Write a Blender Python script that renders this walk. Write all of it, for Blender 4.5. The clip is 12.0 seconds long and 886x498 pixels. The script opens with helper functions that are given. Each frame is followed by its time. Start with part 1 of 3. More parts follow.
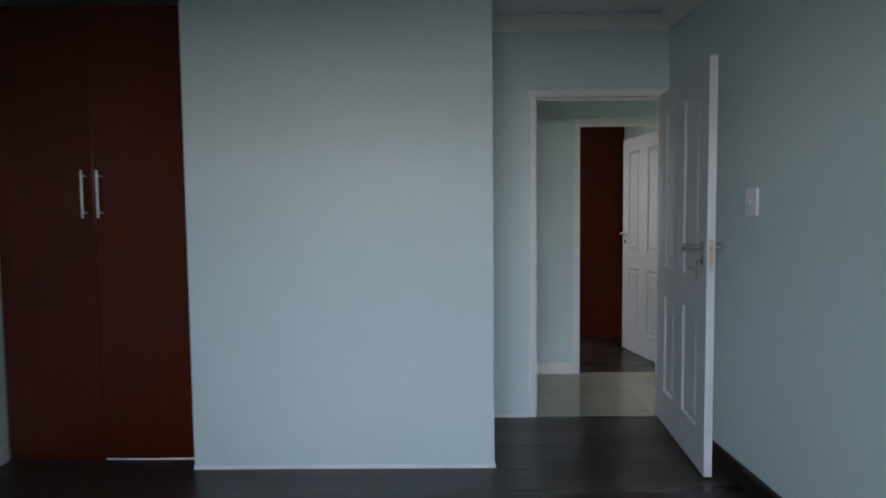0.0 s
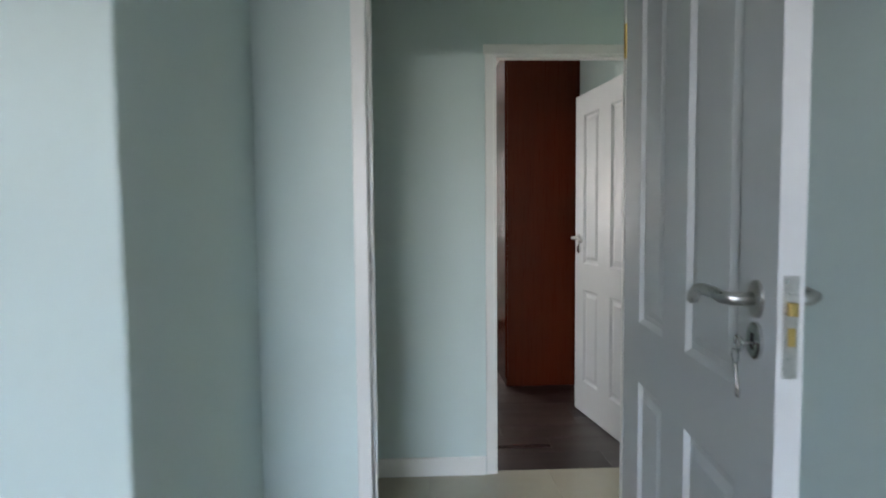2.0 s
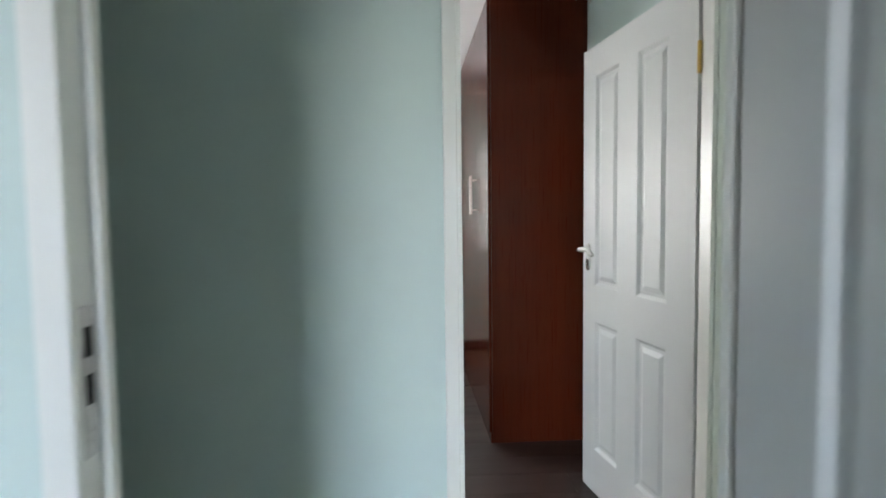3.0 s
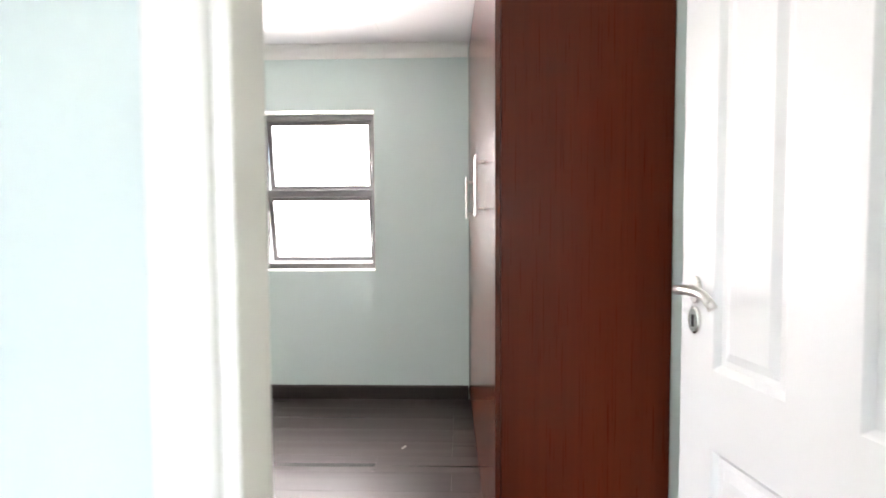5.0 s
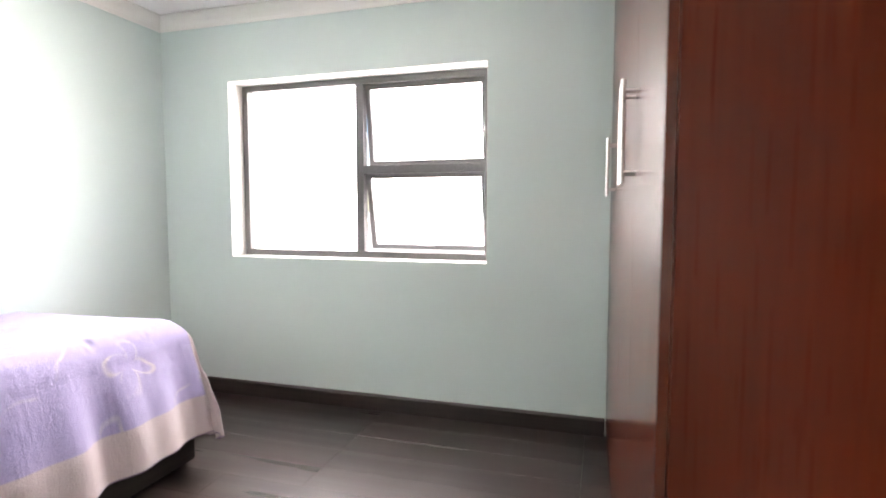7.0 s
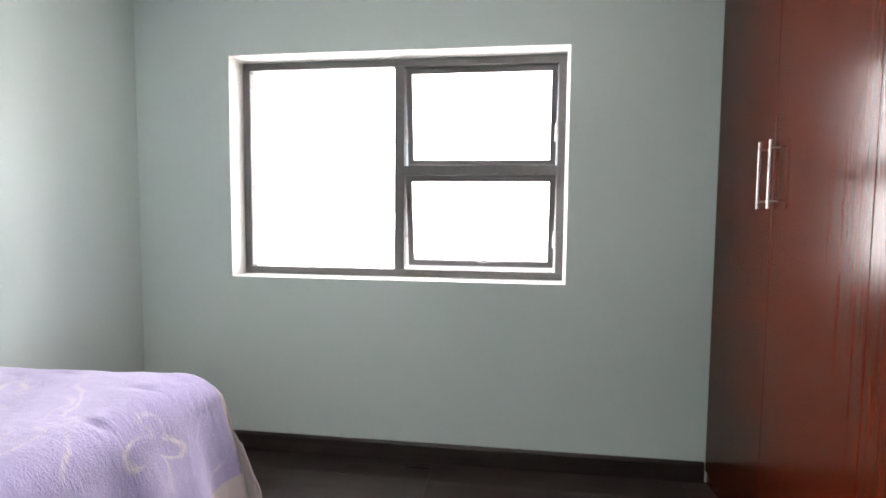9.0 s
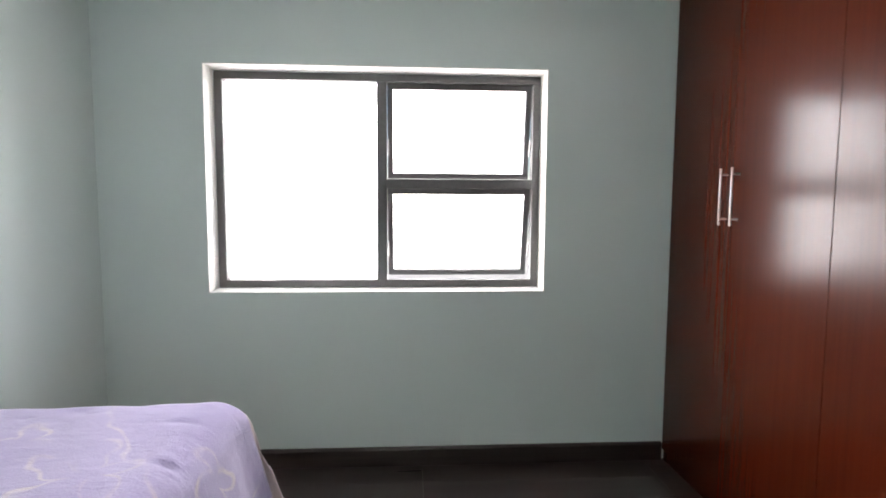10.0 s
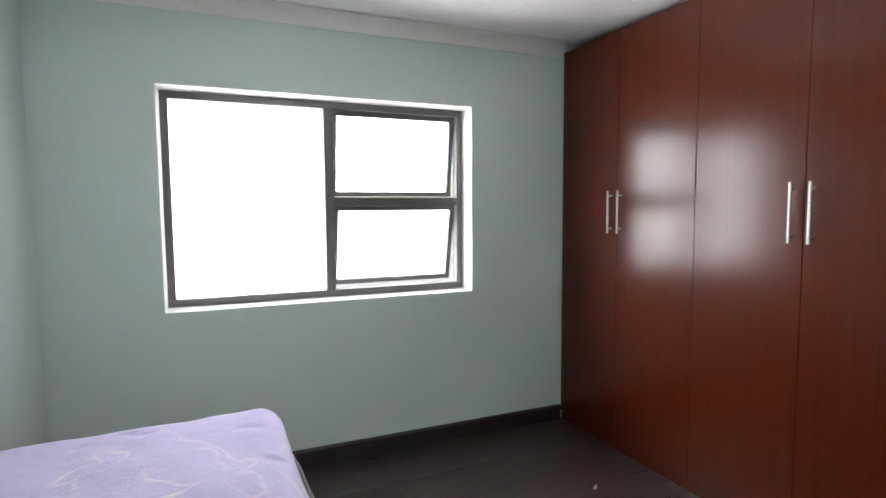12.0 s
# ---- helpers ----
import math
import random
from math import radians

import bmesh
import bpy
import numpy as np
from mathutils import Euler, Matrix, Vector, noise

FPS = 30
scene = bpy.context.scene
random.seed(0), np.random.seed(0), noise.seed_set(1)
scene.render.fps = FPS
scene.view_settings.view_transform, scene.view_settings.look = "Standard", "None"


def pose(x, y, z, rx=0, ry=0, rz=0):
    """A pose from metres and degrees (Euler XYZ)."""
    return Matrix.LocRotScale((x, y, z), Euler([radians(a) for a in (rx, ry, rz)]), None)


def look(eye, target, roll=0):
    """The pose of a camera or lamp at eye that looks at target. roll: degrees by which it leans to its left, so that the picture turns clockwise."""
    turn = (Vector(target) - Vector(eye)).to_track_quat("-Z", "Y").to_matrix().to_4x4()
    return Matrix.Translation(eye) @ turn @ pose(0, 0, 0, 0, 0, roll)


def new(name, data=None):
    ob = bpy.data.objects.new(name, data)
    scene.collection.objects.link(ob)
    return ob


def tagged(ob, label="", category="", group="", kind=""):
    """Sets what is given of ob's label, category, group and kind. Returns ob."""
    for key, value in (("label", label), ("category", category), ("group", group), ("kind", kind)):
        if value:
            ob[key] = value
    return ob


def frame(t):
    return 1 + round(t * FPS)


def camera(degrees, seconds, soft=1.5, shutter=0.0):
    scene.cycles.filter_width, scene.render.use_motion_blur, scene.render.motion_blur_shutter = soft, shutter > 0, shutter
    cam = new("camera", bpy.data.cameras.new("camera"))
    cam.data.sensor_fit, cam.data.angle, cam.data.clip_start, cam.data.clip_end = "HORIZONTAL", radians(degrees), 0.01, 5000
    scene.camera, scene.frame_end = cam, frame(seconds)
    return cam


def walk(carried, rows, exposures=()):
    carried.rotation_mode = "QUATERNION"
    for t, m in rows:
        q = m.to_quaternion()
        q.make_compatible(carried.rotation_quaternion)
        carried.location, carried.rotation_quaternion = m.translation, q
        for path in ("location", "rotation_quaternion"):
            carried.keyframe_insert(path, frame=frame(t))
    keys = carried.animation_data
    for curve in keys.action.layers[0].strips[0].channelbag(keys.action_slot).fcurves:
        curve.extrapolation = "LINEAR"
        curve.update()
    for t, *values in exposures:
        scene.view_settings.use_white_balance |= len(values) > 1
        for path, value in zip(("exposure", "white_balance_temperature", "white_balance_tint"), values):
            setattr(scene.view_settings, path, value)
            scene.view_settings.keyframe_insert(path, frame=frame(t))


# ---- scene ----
cam = camera(79.6, 12.0, soft=1.8, shutter=0.4)

PATH = [
    (0, (0.666, 0.166, 1.272), (0.645, 2.163, 1.168), -0.6),
    (0.5, (0.829, 0.522, 1.27), (0.852, 2.519, 1.16), -0.8),
    (1, (1.026, 0.977, 1.269), (1.08, 2.973, 1.162), -0.7),
    (1.5, (1.201, 1.475, 1.265), (1.267, 3.471, 1.159), -0.6),
    (2, (1.386, 1.966, 1.262), (1.459, 3.961, 1.151), -0.5),
    (2.5, (1.521, 2.488, 1.278), (1.61, 4.482, 1.153), -0.7),
    (3, (1.619, 2.94, 1.289), (1.699, 4.935, 1.171), -0.7),
    (3.5, (1.677, 3.324, 1.312), (1.737, 5.32, 1.193), -0.4),
    (3.7, (1.703, 3.465, 1.305), (1.749, 5.462, 1.192), -0.3),
    (5.3, (1.912, 4.322, 1.28), (1.787, 6.316, 1.185), -0.2),
    (5.5, (1.929, 4.391, 1.28), (1.752, 6.381, 1.188), -0.1),
    (6, (1.959, 4.539, 1.269), (1.631, 6.51, 1.173), 0.1),
    (6.5, (1.99, 4.726, 1.236), (1.507, 6.664, 1.127), 0.2),
    (7, (1.904, 5.019, 1.244), (1.33, 6.929, 1.1), 0.0),
    (9, (1.025, 5.381, 1.284), (0.752, 7.358, 1.148), 0.5),
    (9.5, (0.772, 5.362, 1.328), (0.717, 7.356, 1.181), 0.3),
    (10, (0.565, 5.253, 1.391), (0.683, 7.243, 1.226), 0.3),
    (10.5, (0.36, 5.148, 1.402), (0.665, 7.119, 1.254), 0.1),
    (11, (0.138, 5.103, 1.446), (0.599, 7.043, 1.288), -0.1),
    (11.5, (-0.077, 5.054, 1.433), (0.572, 6.939, 1.283), -0.2),
    (12, (-0.204, 5.003, 1.46), (0.571, 6.84, 1.308), -0.4),
]
EXPOSURES = [(0, -0.75, 6550, 13), (0.5, -0.4, 6600, 13), (1.5, -0.05, 6850, 12), (2.5, 0.42, 6700, 9), (3.7, 1.0, 6550, 7), (5.3, 1.85, 6950, 17),
             (7, 1.70, 6950, 17), (8.8, 1.0, 6750, 15), (10, 0.65, 6650, 14), (10.5, 0.46, 6600, 13), (11, 0.45, 6550, 13), (12, 0.66, 6500, 12)]
walk(cam, [(t, look(eye, target, roll)) for t, eye, target, roll in PATH], EXPOSURES)

# ---- world, sun, window lights ----
world = bpy.data.worlds.new("sky")
scene.world = world
world.use_nodes = True
wn = world.node_tree.nodes
sky = wn.new("ShaderNodeTexSky")
sky.sky_type, sky.sun_disc = "NISHITA", False
sky.sun_elevation, sky.sun_rotation = radians(58), radians(90)
world.node_tree.links.new(sky.outputs[0], wn["Background"].inputs[0])
wn["Background"].inputs[1].default_value = 0.12
sun_data = bpy.data.lights.new("sun", "SUN")
sun_data.energy, sun_data.angle, sun_data.color = 3.0, radians(0.5), (1.0, 0.95, 0.88)
sun = new("sun", sun_data)
sun.matrix_world = look((40, 0, 64), (0, 0, 0))


def sky_light(name, eye, target, width, height, watts, colour, spread=180):
    data = bpy.data.lights.new(name, "AREA")
    data.shape, data.size, data.size_y = "RECTANGLE", width, height
    data.energy, data.color, data.spread = watts, colour, radians(spread)
    new(name, data).matrix_world = look(eye, target)


# skylight in front of the three windows
sky_light("window_light_bedroom", (0.40, 8.62, 1.60), (1.7, 5.0, 1.45), 2.6, 1.9, 92, (1.0, 0.972, 0.985), 146)
sky_light("window_light_horizon", (-0.7, -5.0, 2.10), (-0.3, -1.1, 1.6), 6.0, 1.0, 500, (0.86, 0.875, 0.94))
sky_light("window_light_first_room", (-0.7, -5.0, 2.90), (-0.3, -1.1, 1.8), 6.0, 1.2, 310, (0.36, 0.62, 1.0))
sky_light("window_light_living", (6.2, 8.5, 1.2), (6.0, 5.0, 1.0), 2.2, 2.2, 185, (0.935, 0.98, 1.0))


# ---- materials ----
class Mat:
    """A node material with short ways to add nodes."""

    def __init__(self, name, rough=0.5, metal=0.0, spec=0.5):
        self.m = bpy.data.materials.new(name)
        self.m.use_nodes = True
        self.t = self.m.node_tree
        self.b = self.t.nodes["Principled BSDF"]
        self.b.inputs["Roughness"].default_value = rough
        self.b.inputs["Metallic"].default_value = metal
        self.b.inputs["Specular IOR Level"].default_value = spec

    def put(self, socket, v):
        if isinstance(v, bpy.types.NodeSocket):
            self.t.links.new(v, socket)
        elif isinstance(v, (tuple, list)) and len(v) == 3 and socket.type == "RGBA":
            socket.default_value = (*v, 1)
        else:
            socket.default_value = v

    def coord(self, which="Object", scale=(1, 1, 1)):
        c = self.t.nodes.new("ShaderNodeTexCoord")
        mp = self.t.nodes.new("ShaderNodeMapping")
        mp.inputs["Scale"].default_value = scale
        self.t.links.new(c.outputs[which], mp.inputs[0])
        return mp.outputs[0]

    def noise(self, vec, scale, detail=4, rough=0.55, distort=0.0):
        n = self.t.nodes.new("ShaderNodeTexNoise")
        n.inputs["Scale"].default_value, n.inputs["Detail"].default_value = scale, detail
        n.inputs["Roughness"].default_value, n.inputs["Distortion"].default_value = rough, distort
        self.t.links.new(vec, n.inputs["Vector"])
        return n.outputs[0]

    def math(self, op, a, b=0.0, c=0.0, clamp=False):
        n = self.t.nodes.new("ShaderNodeMath")
        n.operation, n.use_clamp = op, clamp
        for i, v in enumerate((a, b, c)):
            self.put(n.inputs[i], v)
        return n.outputs[0]

    def ramp(self, v, lo, hi, a=0.0, b=1.0):
        n = self.t.nodes.new("ShaderNodeMapRange")
        for i, x in enumerate((v, lo, hi, a, b)):
            self.put(n.inputs[i], x)
        return n.outputs[0]

    def mix(self, f, a, b):
        n = self.t.nodes.new("ShaderNodeMix")
        n.data_type = "RGBA"
        self.put(n.inputs[0], f), self.put(n.inputs[6], a), self.put(n.inputs[7], b)
        return n.outputs[2]

    def random(self):
        return self.t.nodes.new("ShaderNodeObjectInfo").outputs["Random"]

    def colour(self, v):
        self.put(self.b.inputs["Base Color"], v)

    def bump(self, v, strength=0.2, distance=0.002):
        n = self.t.nodes.new("ShaderNodeBump")
        n.inputs["Strength"].default_value, n.inputs["Distance"].default_value = strength, distance
        self.t.links.new(v, n.inputs["Height"])
        self.t.links.new(n.outputs[0], self.b.inputs["Normal"])


def paint(name, a, b, rough=0.6, bump=0.12, spec=0.4):
    """Rolled wall paint: faint patches and a fine orange-peel relief."""
    k = Mat(name, rough, 0, spec)
    v = k.coord()
    big, fine = k.noise(v, 0.9, 3), k.noise(v, 190, 2)
    k.colour(k.mix(k.ramp(big, 0.3, 0.7), a, b))
    k.put(k.b.inputs["Roughness"], k.ramp(k.noise(v, 3), 0.2, 0.8, rough - 0.02, rough + 0.03))
    mid = k.noise(v, 14, 3)
    k.bump(k.math("ADD", fine, k.math("MULTIPLY", mid, 1.5)), bump, 0.002)
    return k.m


def dark_wood(name, a, b, rough, across=34.0, along=1.6, axis="z", bump=0.25, spec=0.5, vary=0.35, blister=None, streak=0.035, pores=0.0, sheen=0.0):
    """Stained wood with long grain along one axis."""
    k = Mat(name, rough, 0, spec)
    s = {"x": (along, across, across), "y": (across, along, across), "z": (across, across, along)}[axis]
    rnd = k.random()
    v = k.coord("Object", s)
    shift = k.t.nodes.new("ShaderNodeVectorMath")
    shift.operation = "ADD"
    comb = k.t.nodes.new("ShaderNodeCombineXYZ")
    for i in range(3):
        k.put(comb.inputs[i], k.math("MULTIPLY", rnd, 91.0 + 17 * i))
    k.t.links.new(v, shift.inputs[0]), k.t.links.new(comb.outputs[0], shift.inputs[1])
    v = shift.outputs[0]
    grain, fine = k.noise(v, 1.0, 5, 0.6, 0.25), k.noise(v, 3.0, 2, 0.5)
    tone = k.mix(k.ramp(grain, 0.32, 0.68), a, b)
    hsv = k.t.nodes.new("ShaderNodeHueSaturation")
    k.put(hsv.inputs["Value"], k.ramp(rnd, 0, 1, 1 - vary, 1 + vary))
    k.put(hsv.inputs["Color"], tone)
    k.colour(hsv.outputs[0])
    k.put(k.b.inputs["Roughness"], k.ramp(fine, 0.3, 0.7, rough - streak, rough + streak))
    if sheen:
        k.put(k.b.inputs["Roughness"], k.ramp(k.noise(v, 0.45, 3, 0.6), 0.32, 0.68, rough - sheen, rough + sheen))
    height = k.math("ADD", grain, k.math("MULTIPLY", fine, 0.6))
    if pores:
        open_pore = k.noise(k.coord("Object", (240, 240, 6.5)), 1.0, 2, 0.5, 0.4)
        height = k.math("ADD", height, k.math("MULTIPLY", k.ramp(open_pore, 0.34, 0.52), pores))
    if blister:
        # lifted veneer: upright wrinkles round one spot
        spot = k.t.nodes.new("ShaderNodeVectorMath")
        spot.operation = "DISTANCE"
        k.t.links.new(k.coord("Object", (1.0, 1.0, 0.55)), spot.inputs[0])
        spot.inputs[1].default_value = (blister[0], blister[1], blister[2] * 0.55)
        wrinkle = k.noise(k.coord("Object", (70, 70, 5)), 1.0, 3, 0.5, 1.0)
        height = k.math("ADD", height, k.math("MULTIPLY", k.math("MULTIPLY", wrinkle, k.ramp(spot.outputs["Value"], 0.03, 0.16, 1, 0)), 80.0))
    k.bump(height, bump, 0.0012)
    return k.m


def metal(name, colour, rough):
    k = Mat(name, rough, 1.0)
    v = k.coord()
    k.colour(k.mix(k.ramp(k.noise(v, 60), 0.35, 0.65), colour, tuple(c * 0.85 for c in colour)))
    k.put(k.b.inputs["Roughness"], k.ramp(k.noise(v, 130), 0.3, 0.7, rough * 0.8, rough * 1.25))
    return k.m


WALL = paint("pale_teal_wall_paint", (0.560, 0.653, 0.620), (0.580, 0.668, 0.638))
CEIL = paint("white_ceiling_paint", (0.85, 0.84, 0.83), (0.83, 0.825, 0.815), 0.8, 0.08)
TRIM = paint("white_gloss_trim", (0.78, 0.77, 0.73), (0.74, 0.73, 0.69), 0.36, 0.03, 0.5)
DOOR = paint("white_satin_door_paint", (0.655, 0.655, 0.645), (0.635, 0.635, 0.63), 0.48, 0.03, 0.5)
OUTSIDE = paint("light_plaster", (0.68, 0.66, 0.62), (0.6, 0.59, 0.55), 0.9, 0.4)
MAHOGANY = dark_wood("mahogany_veneer", (0.057, 0.0084, 0.0027), (0.070, 0.0108, 0.0035), 0.19, 60, 1.1, "z", 0.02, 0.40, 0.05, pores=2.2)
VENEER = dark_wood("mahogany_veneer_lifted", (0.057, 0.0084, 0.0027), (0.070, 0.0108, 0.0035), 0.30, 60, 1.1, "z", 0.02, 0.14, 0.05, (2.12, 0.13, 1.50), pores=1.4)
PLANK = dark_wood("dark_laminate_plank", (0.027, 0.0155, 0.0135), (0.038, 0.022, 0.019), 0.35, 22, 0.7, "x", 0.003, 0.75, 0.22, sheen=0.09)
SKIRT = dark_wood("dark_skirting_wood", (0.016, 0.010, 0.009), (0.030, 0.020, 0.018), 0.35, 40, 1.0, "x", 0.2, 0.5, 0.1)
BASE = dark_wood("dark_bed_base", (0.02, 0.012, 0.010), (0.04, 0.026, 0.022), 0.6, 20, 2, "y", 0.2)
STEEL = metal("brushed_steel", (0.60, 0.585, 0.56), 0.32)
CHROME = metal("polished_chrome", (0.72, 0.71, 0.70), 0.14)
KEY = metal("dull_key_metal", (0.26, 0.25, 0.24), 0.45)
BRASS = metal("worn_brass", (0.62, 0.44, 0.16), 0.32)
ALU = metal("bronze_aluminium", (0.150, 0.145, 0.145), 0.5)
ALU.node_tree.nodes["Principled BSDF"].inputs["Metallic"].default_value = 0.35
PLASTIC = paint("white_switch_plastic", (0.82, 0.80, 0.78), (0.80, 0.78, 0.76), 0.35, 0.02)
# black for the shade inside lock holes, also the colour of the bed feet
BLACK = paint("black_hole_shade_and_feet", (0.01, 0.01, 0.01), (0.012, 0.012, 0.012), 0.7, 0.02)
CONCRETE = paint("screed", (0.34, 0.31, 0.26), (0.30, 0.28, 0.24), 0.9, 0.4)
GROUND = paint("pale_paving", (0.52, 0.50, 0.46), (0.42, 0.41, 0.38), 0.9, 0.4)


def tile_material():
    k = Mat("polished_cream_tile", 0.09, 0, 0.5)
    v, rnd = k.coord(), k.random()
    cloud = k.noise(v, 5, 5, 0.6, 0.5)
    tone = k.mix(k.ramp(cloud, 0.3, 0.7), (0.43, 0.40, 0.32), (0.39, 0.36, 0.285))
    hsv = k.t.nodes.new("ShaderNodeHueSaturation")
    k.put(hsv.inputs["Value"], k.ramp(rnd, 0, 1, 0.95, 1.05))
    k.put(hsv.inputs["Color"], tone)
    k.colour(hsv.outputs[0])
    k.put(k.b.inputs["Roughness"], k.ramp(k.noise(v, 9), 0.3, 0.7, 0.03, 0.07))
    return k.m


def glass_material():
    k = Mat("window_glass", 0.0, 0, 0.5)
    k.b.inputs["Transmission Weight"].default_value = 1.0
    k.b.inputs["IOR"].default_value = 1.05
    k.colour((0.98, 0.99, 0.99))
    return k.m


def blanket_material():
    """Lilac fleece with cream flower outlines and a cream border along the hem."""
    k = Mat("lilac_fleece", 0.95, 0, 0.15)
    k.b.inputs["Sheen Weight"].default_value = 0.5
    k.b.inputs["Sheen Roughness"].default_value = 0.5
    uv = k.t.nodes.new("ShaderNodeUVMap")
    uv.uv_map = "cloth"
    wob = k.t.nodes.new("ShaderNodeTexNoise")
    wob.inputs["Scale"].default_value = 3.2
    k.t.links.new(uv.outputs[0], wob.inputs["Vector"])
    add = k.t.nodes.new("ShaderNodeVectorMath")
    add.operation = "MULTIPLY_ADD"
    k.t.links.new(wob.outputs["Color"], add.inputs[0])
    add.inputs[1].default_value = (0.30, 0.30, 0)
    k.t.links.new(uv.outputs[0], add.inputs[2])
    sep = k.t.nodes.new("ShaderNodeSeparateXYZ")
    k.t.links.new(add.outputs[0], sep.inputs[0])
    line = None
    # two lattices of flower heads, one of long stems
    for cell, off, size, petals in ((0.66, 0.10, 0.15, 2.5), (0.66, 0.40, 0.10, 2.0)):
        a = k.math("SUBTRACT", k.math("FRACT", k.math("DIVIDE", k.math("ADD", sep.outputs[0], off), cell)), 0.5)
        b = k.math("SUBTRACT", k.math("FRACT", k.math("DIVIDE", k.math("ADD", sep.outputs[1], off * 1.7), cell)), 0.5)
        a, b = k.math("MULTIPLY", a, cell), k.math("MULTIPLY", b, cell)
        r = k.math("SQRT", k.math("ADD", k.math("MULTIPLY", a, a), k.math("MULTIPLY", b, b)))
        th = k.math("ARCTAN2", a, b)
        edge = k.math("MULTIPLY", k.math("ADD", k.math("ABSOLUTE", k.math("COSINE", k.math("MULTIPLY", th, petals))), 0.35), size / 1.35)
        ring = k.ramp(k.math("ABSOLUTE", k.math("SUBTRACT", r, edge)), 0.003, 0.019, 1, 0)
        line = ring if line is None else k.math("MAXIMUM", line, ring)
    stem = k.math("SINE", k.math("ADD", k.math("MULTIPLY", sep.outputs[0], 4.5), k.math("MULTIPLY", sep.outputs[1], 3.2)))
    line = k.math("MAXIMUM", line, k.ramp(k.math("ABSOLUTE", stem), 0.02, 0.06, 0.8, 0))
    fuzz = k.noise(uv.outputs[0], 160, 3, 0.7)
    line = k.math("MULTIPLY", line, k.ramp(k.noise(uv.outputs[0], 6, 3), 0.4, 0.62, 0.0, 1.0))
    lilac = k.mix(k.ramp(k.noise(uv.outputs[0], 3.5, 4), 0.3, 0.7), (0.285, 0.248, 0.455), (0.350, 0.312, 0.520))
    lilac = k.mix(k.ramp(fuzz, 0.35, 0.7, 0, 0.3), lilac, (0.46, 0.41, 0.57))
    col = k.mix(k.math("MULTIPLY", line, 0.7), lilac, (0.62, 0.56, 0.52))
    raw = k.t.nodes.new("ShaderNodeSeparateXYZ")
    k.t.links.new(uv.outputs[0], raw.inputs[0])
    border = k.math("MAXIMUM", k.ramp(raw.outputs[0], 1.310, 1.317), k.ramp(raw.outputs[1], 1.84, 1.85))
    col = k.mix(k.math("MULTIPLY", border, 0.9), col, (0.50, 0.42, 0.40))
    hem = k.math("MAXIMUM", k.ramp(raw.outputs[0], 1.490, 1.492), k.ramp(raw.outputs[1], 2.343, 2.345))
    col = k.mix(hem, col, (0.20, 0.13, 0.22))
    k.colour(col)
    crinkle = k.t.nodes.new("ShaderNodeMapping")
    crinkle.inputs["Scale"].default_value = (3.0, 34.0, 1.0)
    k.t.links.new(uv.outputs[0], crinkle.inputs[0])
    height = k.math("ADD", fuzz, k.math("MULTIPLY", k.noise(crinkle.outputs[0], 1.0, 4, 0.6, 0.8), 0.8))
    k.bump(k.math("ADD", height, k.noise(uv.outputs[0], 22, 4)), 0.7, 0.007)
    return k.m


TILE, GLASS, FLEECE = tile_material(), glass_material(), blanket_material()


# ---- mesh helpers ----
def box(bm, x0, x1, y0, y1, z0, z1, bevel=0.0):
    made = bmesh.ops.create_cube(bm, size=1.0)["verts"]
    for v in made:
        v.co = Vector((x0 + (v.co.x + 0.5) * (x1 - x0), y0 + (v.co.y + 0.5) * (y1 - y0), z0 + (v.co.z + 0.5) * (z1 - z0)))
    if bevel:
        edges = list({e for v in made for e in v.link_edges})
        bmesh.ops.bevel(bm, geom=edges, offset=bevel, segments=2, affect="EDGES", profile=0.5)
    return bm


def boxes(*items, bevel=0.0):
    bm = bmesh.new()
    for it in items:
        box(bm, *it, bevel=bevel)
    return bm


def rod(bm, points, radius, sides=12, flat=1.0):
    """A tube along a list of points, with closed ends."""
    rings = []
    pts = [Vector(p) for p in points]
    for i, p in enumerate(pts):
        d = (pts[min(i + 1, len(pts) - 1)] - pts[max(i - 1, 0)]).normalized()
        side = d.cross(Vector((0, 0, 1)))
        side = side.normalized() if side.length > 0.01 else Vector((1, 0, 0))
        up = side.cross(d)
        rings.append([bm.verts.new(p + radius * (math.cos(a) * side + flat * math.sin(a) * up)) for a in (2 * math.pi * j / sides for j in range(sides))])
    for a, b in zip(rings, rings[1:]):
        for j in range(sides):
            bm.faces.new((a[j], a[(j + 1) % sides], b[(j + 1) % sides], b[j]))
    bm.faces.new(rings[0][::-1]), bm.faces.new(rings[-1])
    return bm


def mesh_of(name, bm, material, smooth=False):
    bmesh.ops.recalc_face_normals(bm, faces=bm.faces)
    me = bpy.data.meshes.new(name)
    bm.to_mesh(me)
    bm.free()
    me.materials.append(material)
    if smooth:
        for p in me.polygons:
            p.use_smooth = len(p.vertices) == 4
    return me


def part(name, bm, material, parent=None, label="", smooth=False):
    ob = new(name, mesh_of(name, bm, material, smooth))
    ob.parent = parent
    return tagged(ob, label)


def structure(name, bm, material, label):
    return tagged(part(name, bm, material), label, name.split("_")[0], kind="structure")


def thing(name, m, label, category, group="", kind=""):
    ob = new(name)
    ob.empty_display_size = 0.1
    ob.matrix_world = m
    return tagged(ob, label, category, group, kind)


